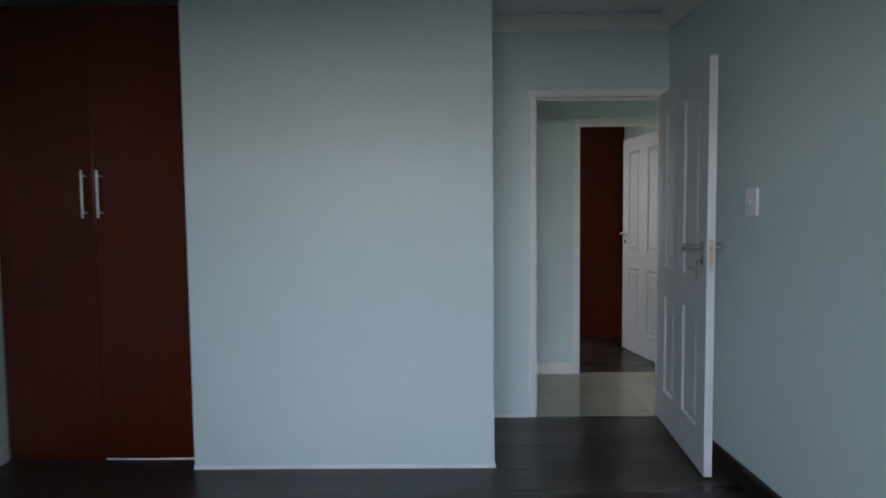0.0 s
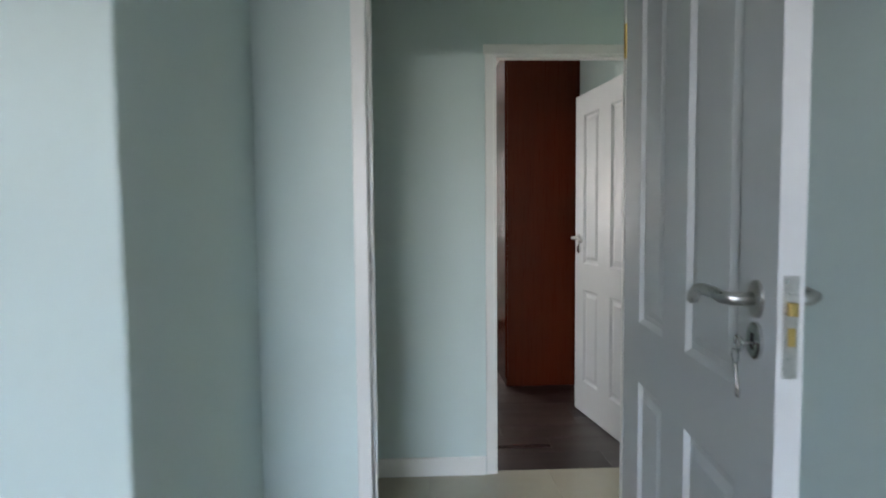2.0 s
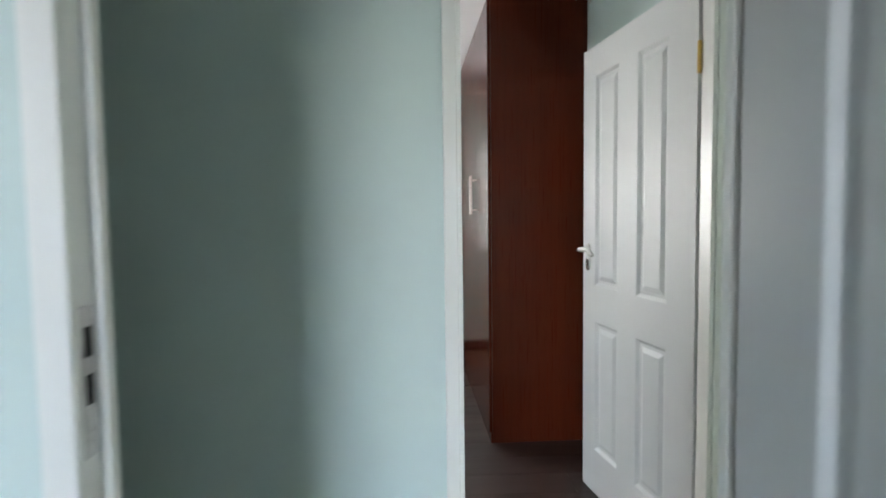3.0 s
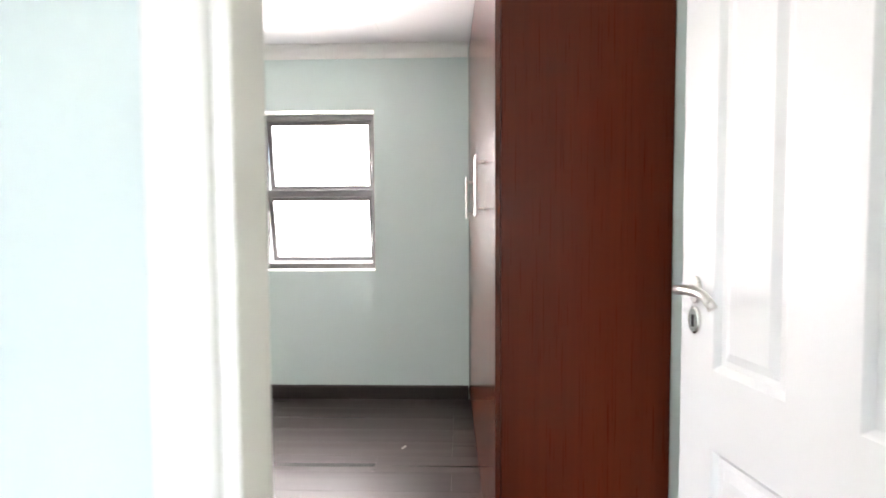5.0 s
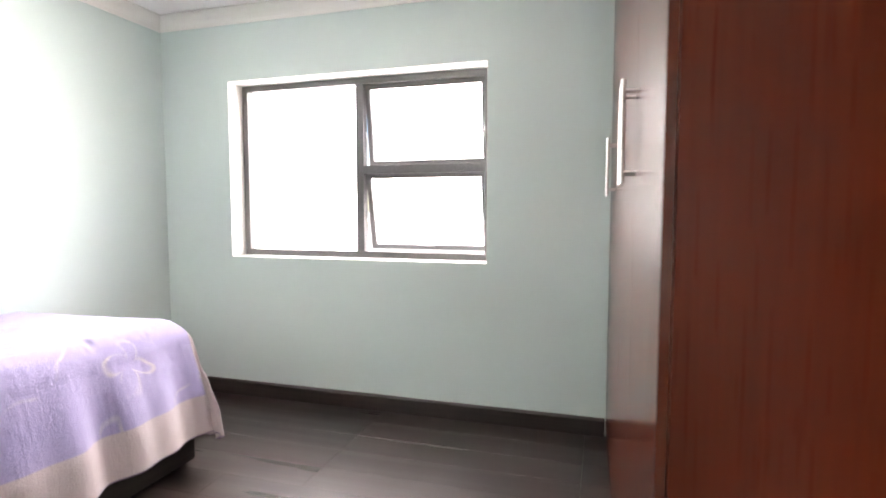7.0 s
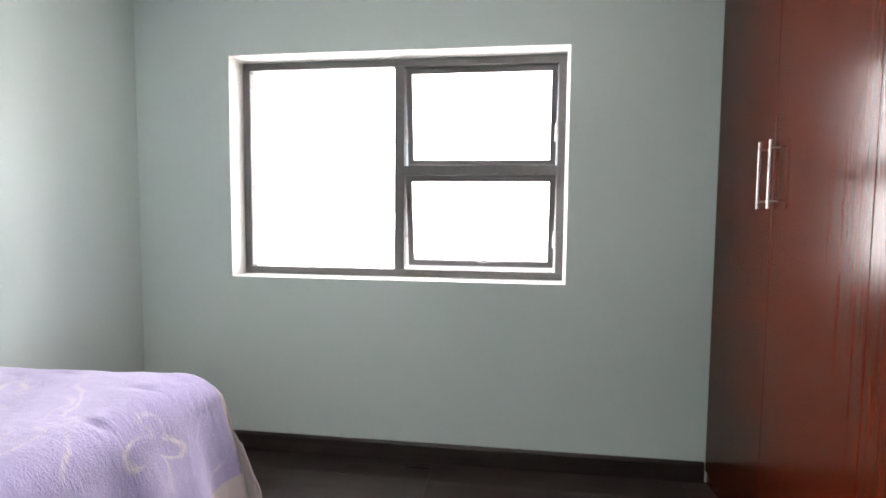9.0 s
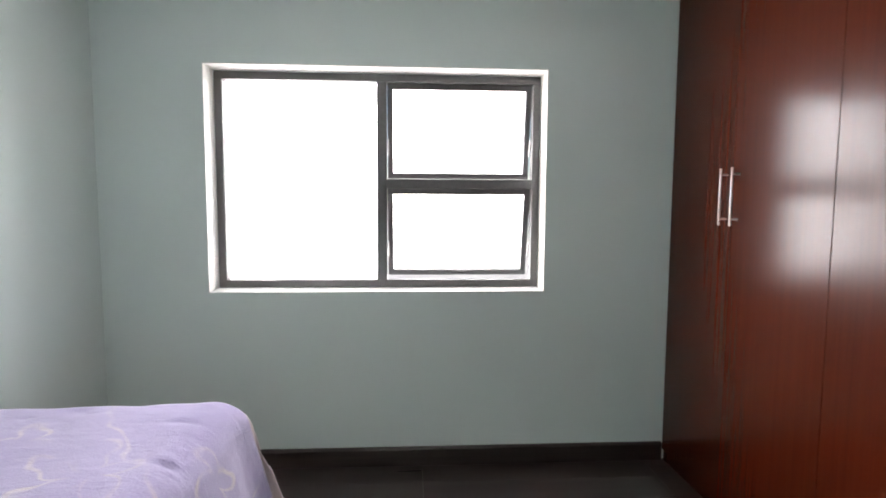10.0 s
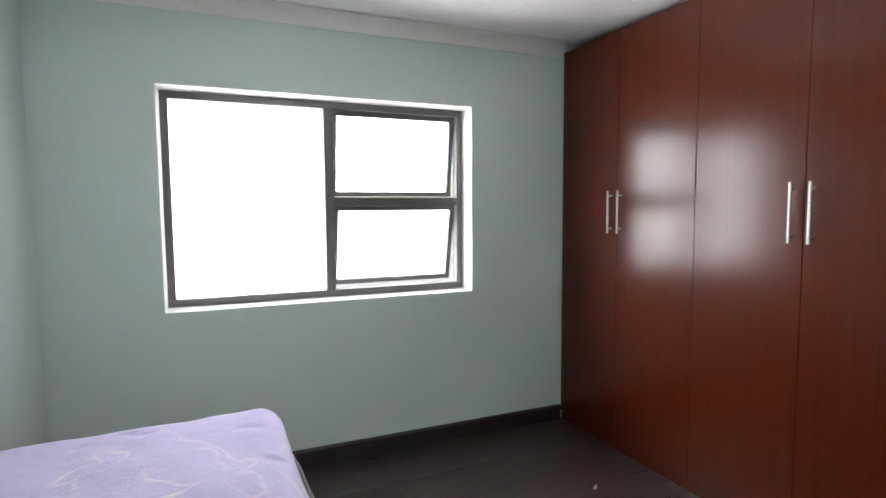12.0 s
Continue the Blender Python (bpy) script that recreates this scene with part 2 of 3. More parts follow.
# ---- plan ----
CEILING = 2.53
A_X0, A_X1, A_Y0, A_Y1 = -1.735, 2.055, -1.10, 3.558     # first room
C_Y0, C_Y1 = 3.622, 4.53                                # corridor
B_X0, B_X1, B_Y0, B_Y1 = -0.998, 2.555, 4.612, 8.014      # bedroom
L_X0, L_X1 = 2.708, 7.6                                 # living room
D1_X0, D1_X1, D2_X0, D2_X1, HEAD = 1.222, 2.020, 1.728, 2.513, 2.042
WIN = (-0.472, 1.268, 0.935, 2.088)
WIN_A = (-0.60, 1.20, 0.90, 2.10)
SLIDE = (5.33, 7.13, 0.0, 2.03)


def wall_along_x(name, x0, x1, y0, y1, openings, label, z1=CEILING):
    bm, x = bmesh.new(), x0
    for a, b, lo, hi in sorted(openings):
        box(bm, x, a, y0, y1, -0.02, z1)
        if lo > 0:
            box(bm, a, b, y0, y1, -0.02, lo)
        box(bm, a, b, y0, y1, hi, z1)
        x = b
    box(bm, x, x1, y0, y1, -0.02, z1)
    return structure(name, bm, WALL, label)


wall_along_x("wall_first_room_back", A_X0 - 0.2, A_X1 + 0.8, A_Y0 - 0.22, A_Y0, [WIN_A], "pale teal painted outer wall with a window")
structure("wall_first_room_left", boxes((A_X0 - 0.2, A_X0, A_Y0, A_Y1, -0.02, CEILING)), WALL, "pale teal painted plaster wall beside the wardrobe")
structure("wall_first_room_right", boxes((A_X1, A_X1 + 0.12, A_Y0, A_Y1, -0.02, CEILING)), WALL, "pale teal painted plaster wall with a light switch")
wall_along_x("wall_first_room_door", A_X0 - 0.2, A_X1 + 0.12, A_Y1, C_Y0, [(D1_X0 - 0.035, D1_X1 + 0.035, 0, HEAD + 0.04)], "pale teal painted wall with a doorway")
structure("wall_pier", boxes((-0.665, 0.893, 2.853, A_Y1, -0.02, CEILING), bevel=0.004), WALL, "pale teal painted wall pier beside the wardrobe")
wall_along_x("wall_bedroom_door", B_X0 - 0.2, L_X0, C_Y1, B_Y0, [(D2_X0 - 0.035, D2_X1 + 0.035, 0, HEAD + 0.04)], "pale teal painted corridor wall with a doorway")
structure("wall_bedroom_right", boxes((B_X1, L_X0, B_Y0, B_Y1, -0.02, CEILING)), WALL, "pale teal painted wall behind the wardrobe")
structure("wall_bedroom_left", boxes((B_X0 - 0.2, B_X0, B_Y0, B_Y1, -0.02, CEILING)), WALL, "pale teal painted wall beside the bed")
wall_along_x("wall_bedroom_window", B_X0 - 0.2, L_X1 + 0.2, B_Y1, B_Y1 + 0.25, [WIN, SLIDE], "pale teal painted outer wall with a window")
structure("wall_corridor_end", boxes((B_X0 - 0.2, B_X0, C_Y0, C_Y1, -0.02, CEILING)), WALL, "pale teal painted end wall of the corridor")
structure("wall_living_right", boxes((L_X1, L_X1 + 0.2, 1.0, B_Y1, -0.02, CEILING)), WALL, "pale painted living room wall")
structure("wall_living_back", boxes((A_X1 + 0.12, L_X1 + 0.2, 0.8, 1.0, -0.02, CEILING)), WALL, "pale painted living room wall")

structure("floor", boxes((A_X0 - 0.2, L_X1 + 0.2, A_Y0 - 0.22, B_Y1 + 0.25, -0.2, -0.0085)), CONCRETE, "grey screed under the boards and tiles")
structure("ground", boxes((-600, 600, -600, 600, -0.45, -0.25)), GROUND, "pale sunlit paving outside the house")
structure("roof", boxes((A_X0 - 0.2, L_X1 + 0.2, A_Y0 - 0.22, B_Y1 + 0.25, CEILING + 0.06, CEILING + 0.3)), OUTSIDE, "flat plastered roof slab")


def ceiling(name, x0, x1, y0, y1, joints, label):
    """Ceiling boards with thin cover strips over their joints, one mesh."""
    bm = boxes((x0, x1, y0, y1, CEILING, CEILING + 0.055))
    for j in joints:
        box(bm, j - 0.018, j + 0.018, y0, y1, CEILING - 0.003, CEILING)
    return structure(name, bm, CEIL, label)


ceiling("ceiling_first_room", A_X0, A_X1, A_Y0, A_Y1, (-0.9, 0.3, 1.5), "white painted board ceiling")
ceiling("ceiling_corridor", B_X0, L_X0, C_Y0, C_Y1, (), "white painted board ceiling")
ceiling("ceiling_bedroom", B_X0, B_X1, B_Y0, B_Y1, (0.12, 1.335), "white painted board ceiling with joint strips")
ceiling("ceiling_living", L_X0, L_X1, 1.0, B_Y1, (4.0, 5.2), "white painted board ceiling")


def run(name, profile, pts, material, label, closed=False):
    """A moulding: a profile of (off the wall, height) swept round a line of corners, the room on the line's left."""
    bm = bmesh.new()
    rings = []
    n = len(pts)
    for i in range(n):
        p = Vector(pts[i])
        before = (p - Vector(pts[i - 1])).normalized() if closed or i > 0 else None
        after = (Vector(pts[(i + 1) % n]) - p).normalized() if closed or i < n - 1 else None
        before, after = before or after, after or before
        na, nb = Vector((-before.y, before.x)), Vector((-after.y, after.x))
        miter = (na + nb) / (1 + na.dot(nb))
        rings.append([bm.verts.new((p.x + miter.x * o, p.y + miter.y * o, z)) for o, z in profile])
    for i in range(n if closed else n - 1):
        a, b = rings[i], rings[(i + 1) % n]
        for j in range(len(profile)):
            k = (j + 1) % len(profile)
            bm.faces.new((a[j], a[k], b[k], b[j]))
    if not closed:
        bm.faces.new(rings[0]), bm.faces.new(rings[-1][::-1])
    return structure(name, bm, material, label)


def cove():
    r = 0.072
    pts = [(0.0005, CEILING - 0.002), (0.0005, CEILING - 0.085), (0.008, CEILING - 0.085)]
    for i in range(7):
        a = i / 6 * math.pi / 2
        pts.append((0.008 + r * (1 - math.cos(a)), CEILING - 0.080 + r * math.sin(a)))
    return pts + [(0.085, CEILING - 0.008), (0.085, CEILING - 0.002)]


run("trim_cornice", cove(), [(A_X0, A_Y0), (A_X1, A_Y0), (A_X1, A_Y1), (0.893, A_Y1), (0.893, 2.853), (-0.665, 2.853), (-0.665, 2.94), (A_X0, 2.94)], TRIM, "white coved plaster cornice")
run("trim_cornice", cove(), [(1.935, B_Y1), (B_X0, B_Y1), (B_X0, B_Y0), (B_X1, B_Y0), (B_X1, 5.875)], TRIM, "white coved plaster cornice")
run("trim_cornice", cove(), [(L_X1, 1.0), (L_X1, B_Y1), (L_X0, B_Y1), (L_X0, C_Y1), (B_X0, C_Y1)], TRIM, "white coved plaster cornice")

SK = [(0.0005, 0.0), (0.018, 0.0), (0.018, 0.088), (0.012, 0.100), (0.0005, 0.100)]
run("baseboard", SK, [(B_X1, B_Y0 + 0.02), (B_X1, 5.87)], SKIRT, "dark wooden skirting board")
run("baseboard", SK, [(1.935, B_Y1), (B_X0, B_Y1), (B_X0, B_Y0), (D2_X0 - 0.045, B_Y0)], SKIRT, "dark wooden skirting board")
run("baseboard", SK, [(A_X0, A_Y0), (A_X1, A_Y0), (A_X1, A_Y1 - 0.02)], SKIRT, "dark wooden skirting board")
run("baseboard", [(0.0005, 0.0), (0.012, 0.0), (0.012, 0.085), (0.008, 0.09), (0.0005, 0.09)], [(D2_X0 - 0.045, C_Y1), (B_X0, C_Y1)], TRIM, "cream tile skirting in the corridor")
run("baseboard", [(0.0005, 0.0), (0.012, 0.0), (0.012, 0.085), (0.008, 0.09), (0.0005, 0.09)], [(L_X0, B_Y1), (L_X0, C_Y1), (D2_X1 + 0.045, C_Y1)], TRIM, "cream tile skirting in the corridor")
run("baseboard", [(0.0005, 0.0), (0.012, 0.0), (0.012, 0.085), (0.0005, 0.09)], [(A_X0, 2.955), (A_X0, A_Y0)], TRIM, "white skirting board")


# worn filler line along the foot of the pier and the wardrobe
run("trim_filler", [(0.0005, 0.0), (0.007, 0.0), (0.005, 0.014), (0.0005, 0.018)], [(0.893, A_Y1 - 0.01), (0.893, 2.853), (-0.665, 2.853)], TRIM, "thin white filler line at the foot of the wall")
run("trim_filler", [(0.0005, 0.0), (0.007, 0.0), (0.005, 0.014), (0.0005, 0.018)], [(D1_X0 - 0.045, A_Y1), (0.90, A_Y1)], TRIM, "thin white filler line at the foot of the wall")
run("trim_filler", [(0.0005, 0.0), (0.004, 0.0), (0.003, 0.005), (0.0005, 0.007)], [(-0.672, 2.970), (-1.20, 2.970)], TRIM, "thin chipped filler line at the foot of the wardrobe")


# ---- door frames and doors ----
def door_frame(name, x0, x1, y0, y1, stop, label):
    """A pressed frame round the opening x0..x1 through the wall y0..y1, with stop and strike plate."""
    w, lip = 0.042, 0.009
    ob = thing(name, pose(0, 0, 0), label, "door frame", kind="structure")
    for n, (a, b) in (("jamb", (x0 - w, x0)), ("jamb", (x1, x1 + w))):
        part(n, boxes((a, b, y0 - lip, y1 + lip, 0, HEAD), bevel=0.004), TRIM, ob)
    for a, b in ((x0, x0 + 0.013), (x1 - 0.013, x1)):
        part("stop", boxes((a, b, stop[0], stop[1], 0, HEAD - 0.013), bevel=0.002), TRIM, ob)
    part("stop", boxes((x0, x1, stop[0], stop[1], HEAD - 0.013, HEAD), bevel=0.002), TRIM, ob)
    part("head", boxes((x0 - w - 0.008, x1 + w + 0.004, y0 - lip, y1 + lip, HEAD, HEAD + w + 0.006), bevel=0.004), TRIM, ob)
    return ob


def leaf_mesh(w, h, th):
    """Stiles and rails round four moulded panels; the leaf runs from the hinge at x = 0, its face towards -y."""
    xs = [0, 0.152, 0.346, 0.487, w - 0.115, w]
    zs = [0, 0.205, 0.80, 0.965, 1.90, h]
    bm = bmesh.new()
    holes = {(1, 1), (3, 1), (1, 3), (3, 3)}
    for i in range(5):
        for j in range(5):
            if (i, j) not in holes:
                for y, flip in ((0, False), (th, True)):
                    q = [(xs[i], y, zs[j]), (xs[i + 1], y, zs[j]), (xs[i + 1], y, zs[j + 1]), (xs[i], y, zs[j + 1])]
                    bm.faces.new([bm.verts.new(c) for c in (q[::-1] if flip else q)])
    for a, b in (((0, 0), (w, 0)), ((w, 0), (w, h)), ((w, h), (0, h)), ((0, h), (0, 0))):
        bm.faces.new([bm.verts.new(c) for c in ((a[0], 0, a[1]), (a[0], th, a[1]), (b[0], th, b[1]), (b[0], 0, b[1]))])
    bmesh.ops.remove_doubles(bm, verts=bm.verts, dist=1e-5)
    return bm, [(xs[i], xs[i + 1], zs[j], zs[j + 1]) for i, j in sorted(holes)]


def panel_mesh(x0, x1, z0, z1, th):
    """A moulded panel on both faces: ovolo, sunk groove, raised field."""
    bm = bmesh.new()
    prof = [(0, 0), (0.004, 0.0025), (0.013, 0.010), (0.026, 0.011), (0.046, 0.004), (0.050, 0.004)]
    for s in (0, 1):
        rings = []
        for ins, dep in prof:
            y = dep if s == 0 else th - dep
            rings.append([bm.verts.new((x, y, z)) for x, z in ((x0 + ins, z0 + ins), (x1 - ins, z0 + ins), (x1 - ins, z1 - ins), (x0 + ins, z1 - ins))])
        for a, b in zip(rings, rings[1:]):
            for j in range(4):
                bm.faces.new((a[j], a[(j + 1) % 4], b[(j + 1) % 4], b[j]))
        bm.faces.new(rings[-1])
    return bm


def oval(bm, cx, cz, y0, y1, rx, rz, n=20):
    rings = []
    for y, k in ((y0, 1.0), (y0 + (y1 - y0) * 0.7, 1.0), (y1, 0.86)):
        rings.append([bm.verts.new((cx + k * rx * math.cos(a), y, cz + k * rz * math.sin(a))) for a in (2 * math.pi * i / n for i in range(n))])
    for a, b in zip(rings, rings[1:]):
        for j in range(n):
            bm.faces.new((a[j], a[(j + 1) % n], b[(j + 1) % n], b[j]))
    bm.faces.new(rings[0]), bm.faces.new(rings[-1])
    return bm


def lever(y, out, lx, hz):
    """Lever on a rose, on the face y, standing out by out (signed); grip towards the hinge with a curled tip."""
    s = 1 if out > 0 else -1
    o = abs(out)
    pts = [(lx, y, hz), (lx, y + s * o * 0.75, hz), (lx - 0.008, y + s * o, hz + 0.002), (lx - 0.04, y + s * o, hz + 0.006), (lx - 0.08, y + s * o, hz + 0.006),
           (lx - 0.105, y + s * o, hz + 0.001), (lx - 0.122, y + s * o, hz - 0.010), (lx - 0.130, y + s * o * 0.95, hz - 0.020)]
    return rod(bmesh.new(), pts, 0.0095, 12, 1.1)


def door(name, hinge, latch_dir, w, label, swing, key):
    """hinge: the pivot; latch_dir: degrees of the leaf's way from the hinge; swing: which way the thickness goes."""
    th, h, hz = 0.038, 2.032, 1.125
    ob = thing(name, pose(*hinge, 0.008, 0, 0, latch_dir), label, "door", kind="structure")
    off = 0.0 if swing > 0 else -th
    bm, spots = leaf_mesh(w, h, th)
    bmesh.ops.translate(bm, verts=bm.verts, vec=(0, off, 0))
    leaf = part("leaf", bm, DOOR, ob)
    for s in spots:
        bm = panel_mesh(*s, th)
        bmesh.ops.translate(bm, verts=bm.verts, vec=(0, off, 0))
        part("panel", bm, DOOR, leaf)
    lx = w - 0.055
    for y, s in ((off, -1), (off + th, 1)):
        handle = part("door_handle", lever(y, s * 0.052, lx, hz), STEEL, ob, "brushed steel lever handle", True)
        part("rose", oval(bmesh.new(), lx, hz, y - s * 0.001, y + s * 0.008, 0.020, 0.030), STEEL, handle)
        esc = part("escutcheon", oval(bmesh.new(), lx, hz - 0.066, y - s * 0.001, y + s * 0.008, 0.020, 0.030), CHROME, ob, "polished oval keyhole plate")
        # solid black block on the plate, standing in for the dark of the keyhole
        part("keyhole", boxes((lx - 0.003, lx + 0.003, y + s * 0.0085 - 0.001, y + s * 0.0085 + 0.001, hz - 0.080, hz - 0.054)), BLACK, esc)
    plate = part("lock_plate", boxes((w - 0.001, w + 0.0015, off + 0.008, off + 0.030, hz - 0.110, hz + 0.042)), STEEL, ob, "steel lock face plate")
    part("latch", boxes((w, w + 0.010, off + 0.013, off + 0.026, hz - 0.017, hz + 0.003), bevel=0.002), BRASS, plate, "brass latch bolt")
    part("bolt", boxes((w, w + 0.004, off + 0.015, off + 0.025, hz - 0.062, hz - 0.035)), BRASS, plate, "brass dead bolt")
    for z in (0.22, 1.78):
        hg = part("hinge", boxes((-0.004, 0.0005, off + 0.004, off + 0.036, z - 0.05, z + 0.05)), BRASS, ob, "brass butt hinge")
        y = off if swing > 0 else off + th
        part("knuckle", rod(bmesh.new(), [(-0.006, y, z - 0.05), (-0.006, y, z + 0.05)], 0.0065), BRASS, hg)
    if key:
        y, s = off + (th if key > 0 else 0), key
        k = part("key", rod(bmesh.new(), [(lx, y, hz - 0.07), (lx, y + s * 0.02, hz - 0.07)], 0.0035), CHROME, ob, "steel key left in the lock")
        bow = bmesh.new()
        loop = [(lx + 0.011 * math.cos(a), y + s * 0.028, hz - 0.070 + 0.011 * math.sin(a)) for a in (2 * math.pi * i / 14 for i in range(15))]
        part("bow", rod(bow, loop, 0.0025, 6), CHROME, k)
        hang = bmesh.new()
        loop = [(lx - 0.004 + 0.012 * math.cos(a), y + s * 0.031, hz - 0.092 + 0.012 * math.sin(a)) for a in (2 * math.pi * i / 14 for i in range(15))]
        rod(hang, loop, 0.0014, 6)
        part("key_ring", hang, CHROME, k)
        spare = rod(bmesh.new(), [(lx - 0.006, y + s * 0.030, hz - 0.104), (lx + 0.004, y + s * 0.030, hz - 0.150)], 0.003, 8)
        box(spare, lx - 0.002, lx + 0.010, y + s * 0.030 - 0.001, y + s * 0.030 + 0.001, hz - 0.156, hz - 0.140)
        part("spare_key", spare, KEY, k)
    return ob


door_frame("door_frame_1", D1_X0, D1_X1, A_Y1, C_Y0, (A_Y1 + 0.035, C_Y0 - 0.01), "white painted door frame between room and corridor")
door_frame("door_frame_2", D2_X0, D2_X1, C_Y1, B_Y0, (C_Y1 - 0.004, B_Y0 - 0.035), "white painted door frame between corridor and bedroom")
door("door_1", (1.996, A_Y1 - 0.003), -96.3, 0.838, "open white four-panel door with steel lever and hanging key", 1, -1)
door("door_2", (2.506, B_Y0 + 0.016), 98.9, 0.800, "open white four-panel door with steel lever handle", -1, 0)
strike = part("strike_plate", boxes((D1_X0, D1_X0 + 0.002, A_Y1 + 0.006, A_Y1 + 0.030, 1.01, 1.19)), STEEL, bpy.data.objects["door_frame_1"], "steel strike plate")
# the plate is uncut: black blocks paint the shade of its two holes
for z in (1.091, 1.148):
    part("strike_hole_shade", boxes((D1_X0 + 0.002, D1_X0 + 0.0028, A_Y1 + 0.011, A_Y1 + 0.025, z - 0.018, z + 0.018)), BLACK, strike)
strike = part("strike_plate", boxes((D2_X0, D2_X0 + 0.002, B_Y0 - 0.030, B_Y0 - 0.006, 1.01, 1.19)), STEEL, bpy.data.objects["door_frame_2"], "steel strike plate")


# ---- windows ----
def bars(x0, x1, z0, z1, y0, y1, w):
    return boxes((x0, x1, y0, y1, z0, z0 + w), (x0, x1, y0, y1, z1 - w, z1), (x0, x0 + w, y0, y1, z0 + w, z1 - w), (x1 - w, x1, y0, y1, z0 + w, z1 - w), bevel=0.002)


def casement(name, opening, y, s, label):
    """An aluminium window, one fixed light and two top-hung lights ajar. s: +1 where outdoors is towards +y."""
    x0, x1, z0, z1 = opening
    x0, x1, z0, z1 = x0 + 0.006, x1 - 0.006, z0 + 0.006, z1 - 0.006
    flip = pose((x0 + x1) / 2, y, 0, 0, 0, 0 if s > 0 else 180)
    ob = thing(name, flip, label, "window", kind="structure")
    w = x1 - x0
    a, b = -w / 2, w / 2
    part("window_frame", bars(a, b, z0, z1, 0, 0.06, 0.040), ALU, ob)
    mul = a + 0.504 * w
    part("mullion", boxes((mul - 0.027, mul + 0.027, 0.002, 0.058, z0 + 0.04, z1 - 0.04), bevel=0.002), ALU, ob)
    tz = z0 + 0.494 * (z1 - z0)
    part("transom", boxes((mul + 0.027, b - 0.04, 0.002, 0.058, tz - 0.026, tz + 0.026), bevel=0.002), ALU, ob)
    pane = part("pane", boxes((a + 0.036, mul - 0.024, 0.027, 0.032, z0 + 0.036, z1 - 0.036)), GLASS, ob)
    pane.visible_shadow = False
    for lo, hi, tilt in ((z0 + 0.042, tz - 0.028, 11), (tz + 0.028, z1 - 0.042, 7)):
        c0, c1, height = mul + 0.029, b - 0.042, hi - lo
        sash = part("sash", bars(c0, c1, -height, 0, 0, 0.034, 0.030), ALU, ob)
        sash.matrix_basis = pose(0, 0.030, hi, tilt, 0, 0)
        p = part("pane", boxes((c0 + 0.026, c1 - 0.026, 0.014, 0.019, -height + 0.026, -0.026)), GLASS, sash)
        p.visible_shadow = False
        mid = (c0 + c1) / 2
        hd = boxes((mid - 0.045, mid + 0.045, -0.010, 0.0, -height + 0.008, -height + 0.022), bevel=0.002)
        box(hd, mid - 0.012, mid + 0.05, -0.022, -0.010, -height + 0.016, -height + 0.028, bevel=0.002)
        part("sash_handle", hd, ALU, sash, "dark casement fastener")
        for x in (c0 + 0.004, c1 - 0.004):
            part("stay", rod(bmesh.new(), [(x, 0.03, lo + 0.42 * height), (x, 0.045 + 0.3 * height * math.sin(radians(tilt)), lo + 0.25 * height)], 0.004, 6), STEEL, ob)
    return ob


casement("window_1", WIN, B_Y1 + 0.14, 1, "bronze aluminium window with two top-hung lights ajar")
casement("window_2", WIN_A, A_Y0 - 0.095, -1, "bronze aluminium window with two top-hung lights ajar")


def sliding_door():
    x0, x1, z0, z1 = SLIDE
    ob = thing("window_3", pose(0, B_Y1 + 0.05, 0), "dark aluminium glazed sliding door in the living room", "sliding door", kind="structure")
    part("window_frame", bars(x0 + 0.004, x1 - 0.004, z0 + 0.002, z1 - 0.004, 0, 0.09, 0.06), ALU, ob)
    mid = (x0 + x1) / 2
    for a, b, y in ((x0 + 0.06, mid + 0.03, 0.01), (mid - 0.03, x1 - 0.06, 0.05)):
        sash = part("sash", bars(a, b, z0 + 0.062, z1 - 0.064, y, y + 0.032, 0.045), ALU, ob)
        p = part("pane", boxes((a + 0.04, b - 0.04, y + 0.013, y + 0.018, z0 + 0.10, z1 - 0.10)), GLASS, sash)
        p.visible_shadow = False


sliding_door()
reveal = bmesh.new()
x0, x1, z0, z1 = WIN
for lo, hi in ((x0, x0 + 0.004), (x1 - 0.004, x1)):
    box(reveal, lo, hi, B_Y1 + 0.001, B_Y1 + 0.1395, z0, z1)
box(reveal, x0 + 0.004, x1 - 0.004, B_Y1 + 0.001, B_Y1 + 0.1395, z1 - 0.004, z1)
box(reveal, x0 + 0.004, x1 - 0.004, B_Y1 + 0.001, B_Y1 + 0.1395, z0, z0 + 0.004)
structure("trim_window_reveal", reveal, TRIM, "white painted window reveal and sill")


# ---- wardrobes ----
def bar_handle(x, y, z0, z1, parent):
    """Steel bar on two posts; stands off the front, which looks towards -y."""
    h = part("handle", rod(bmesh.new(), [(x, y - 0.034, z0), (x, y - 0.034, z1)], 0.0054, 18), STEEL, parent, "brushed steel bar handle")
    for z in (z0 + 0.028, z1 - 0.028):
        part("post", rod(bmesh.new(), [(x, y, z), (x, y - 0.034, z)], 0.0045), STEEL, h)


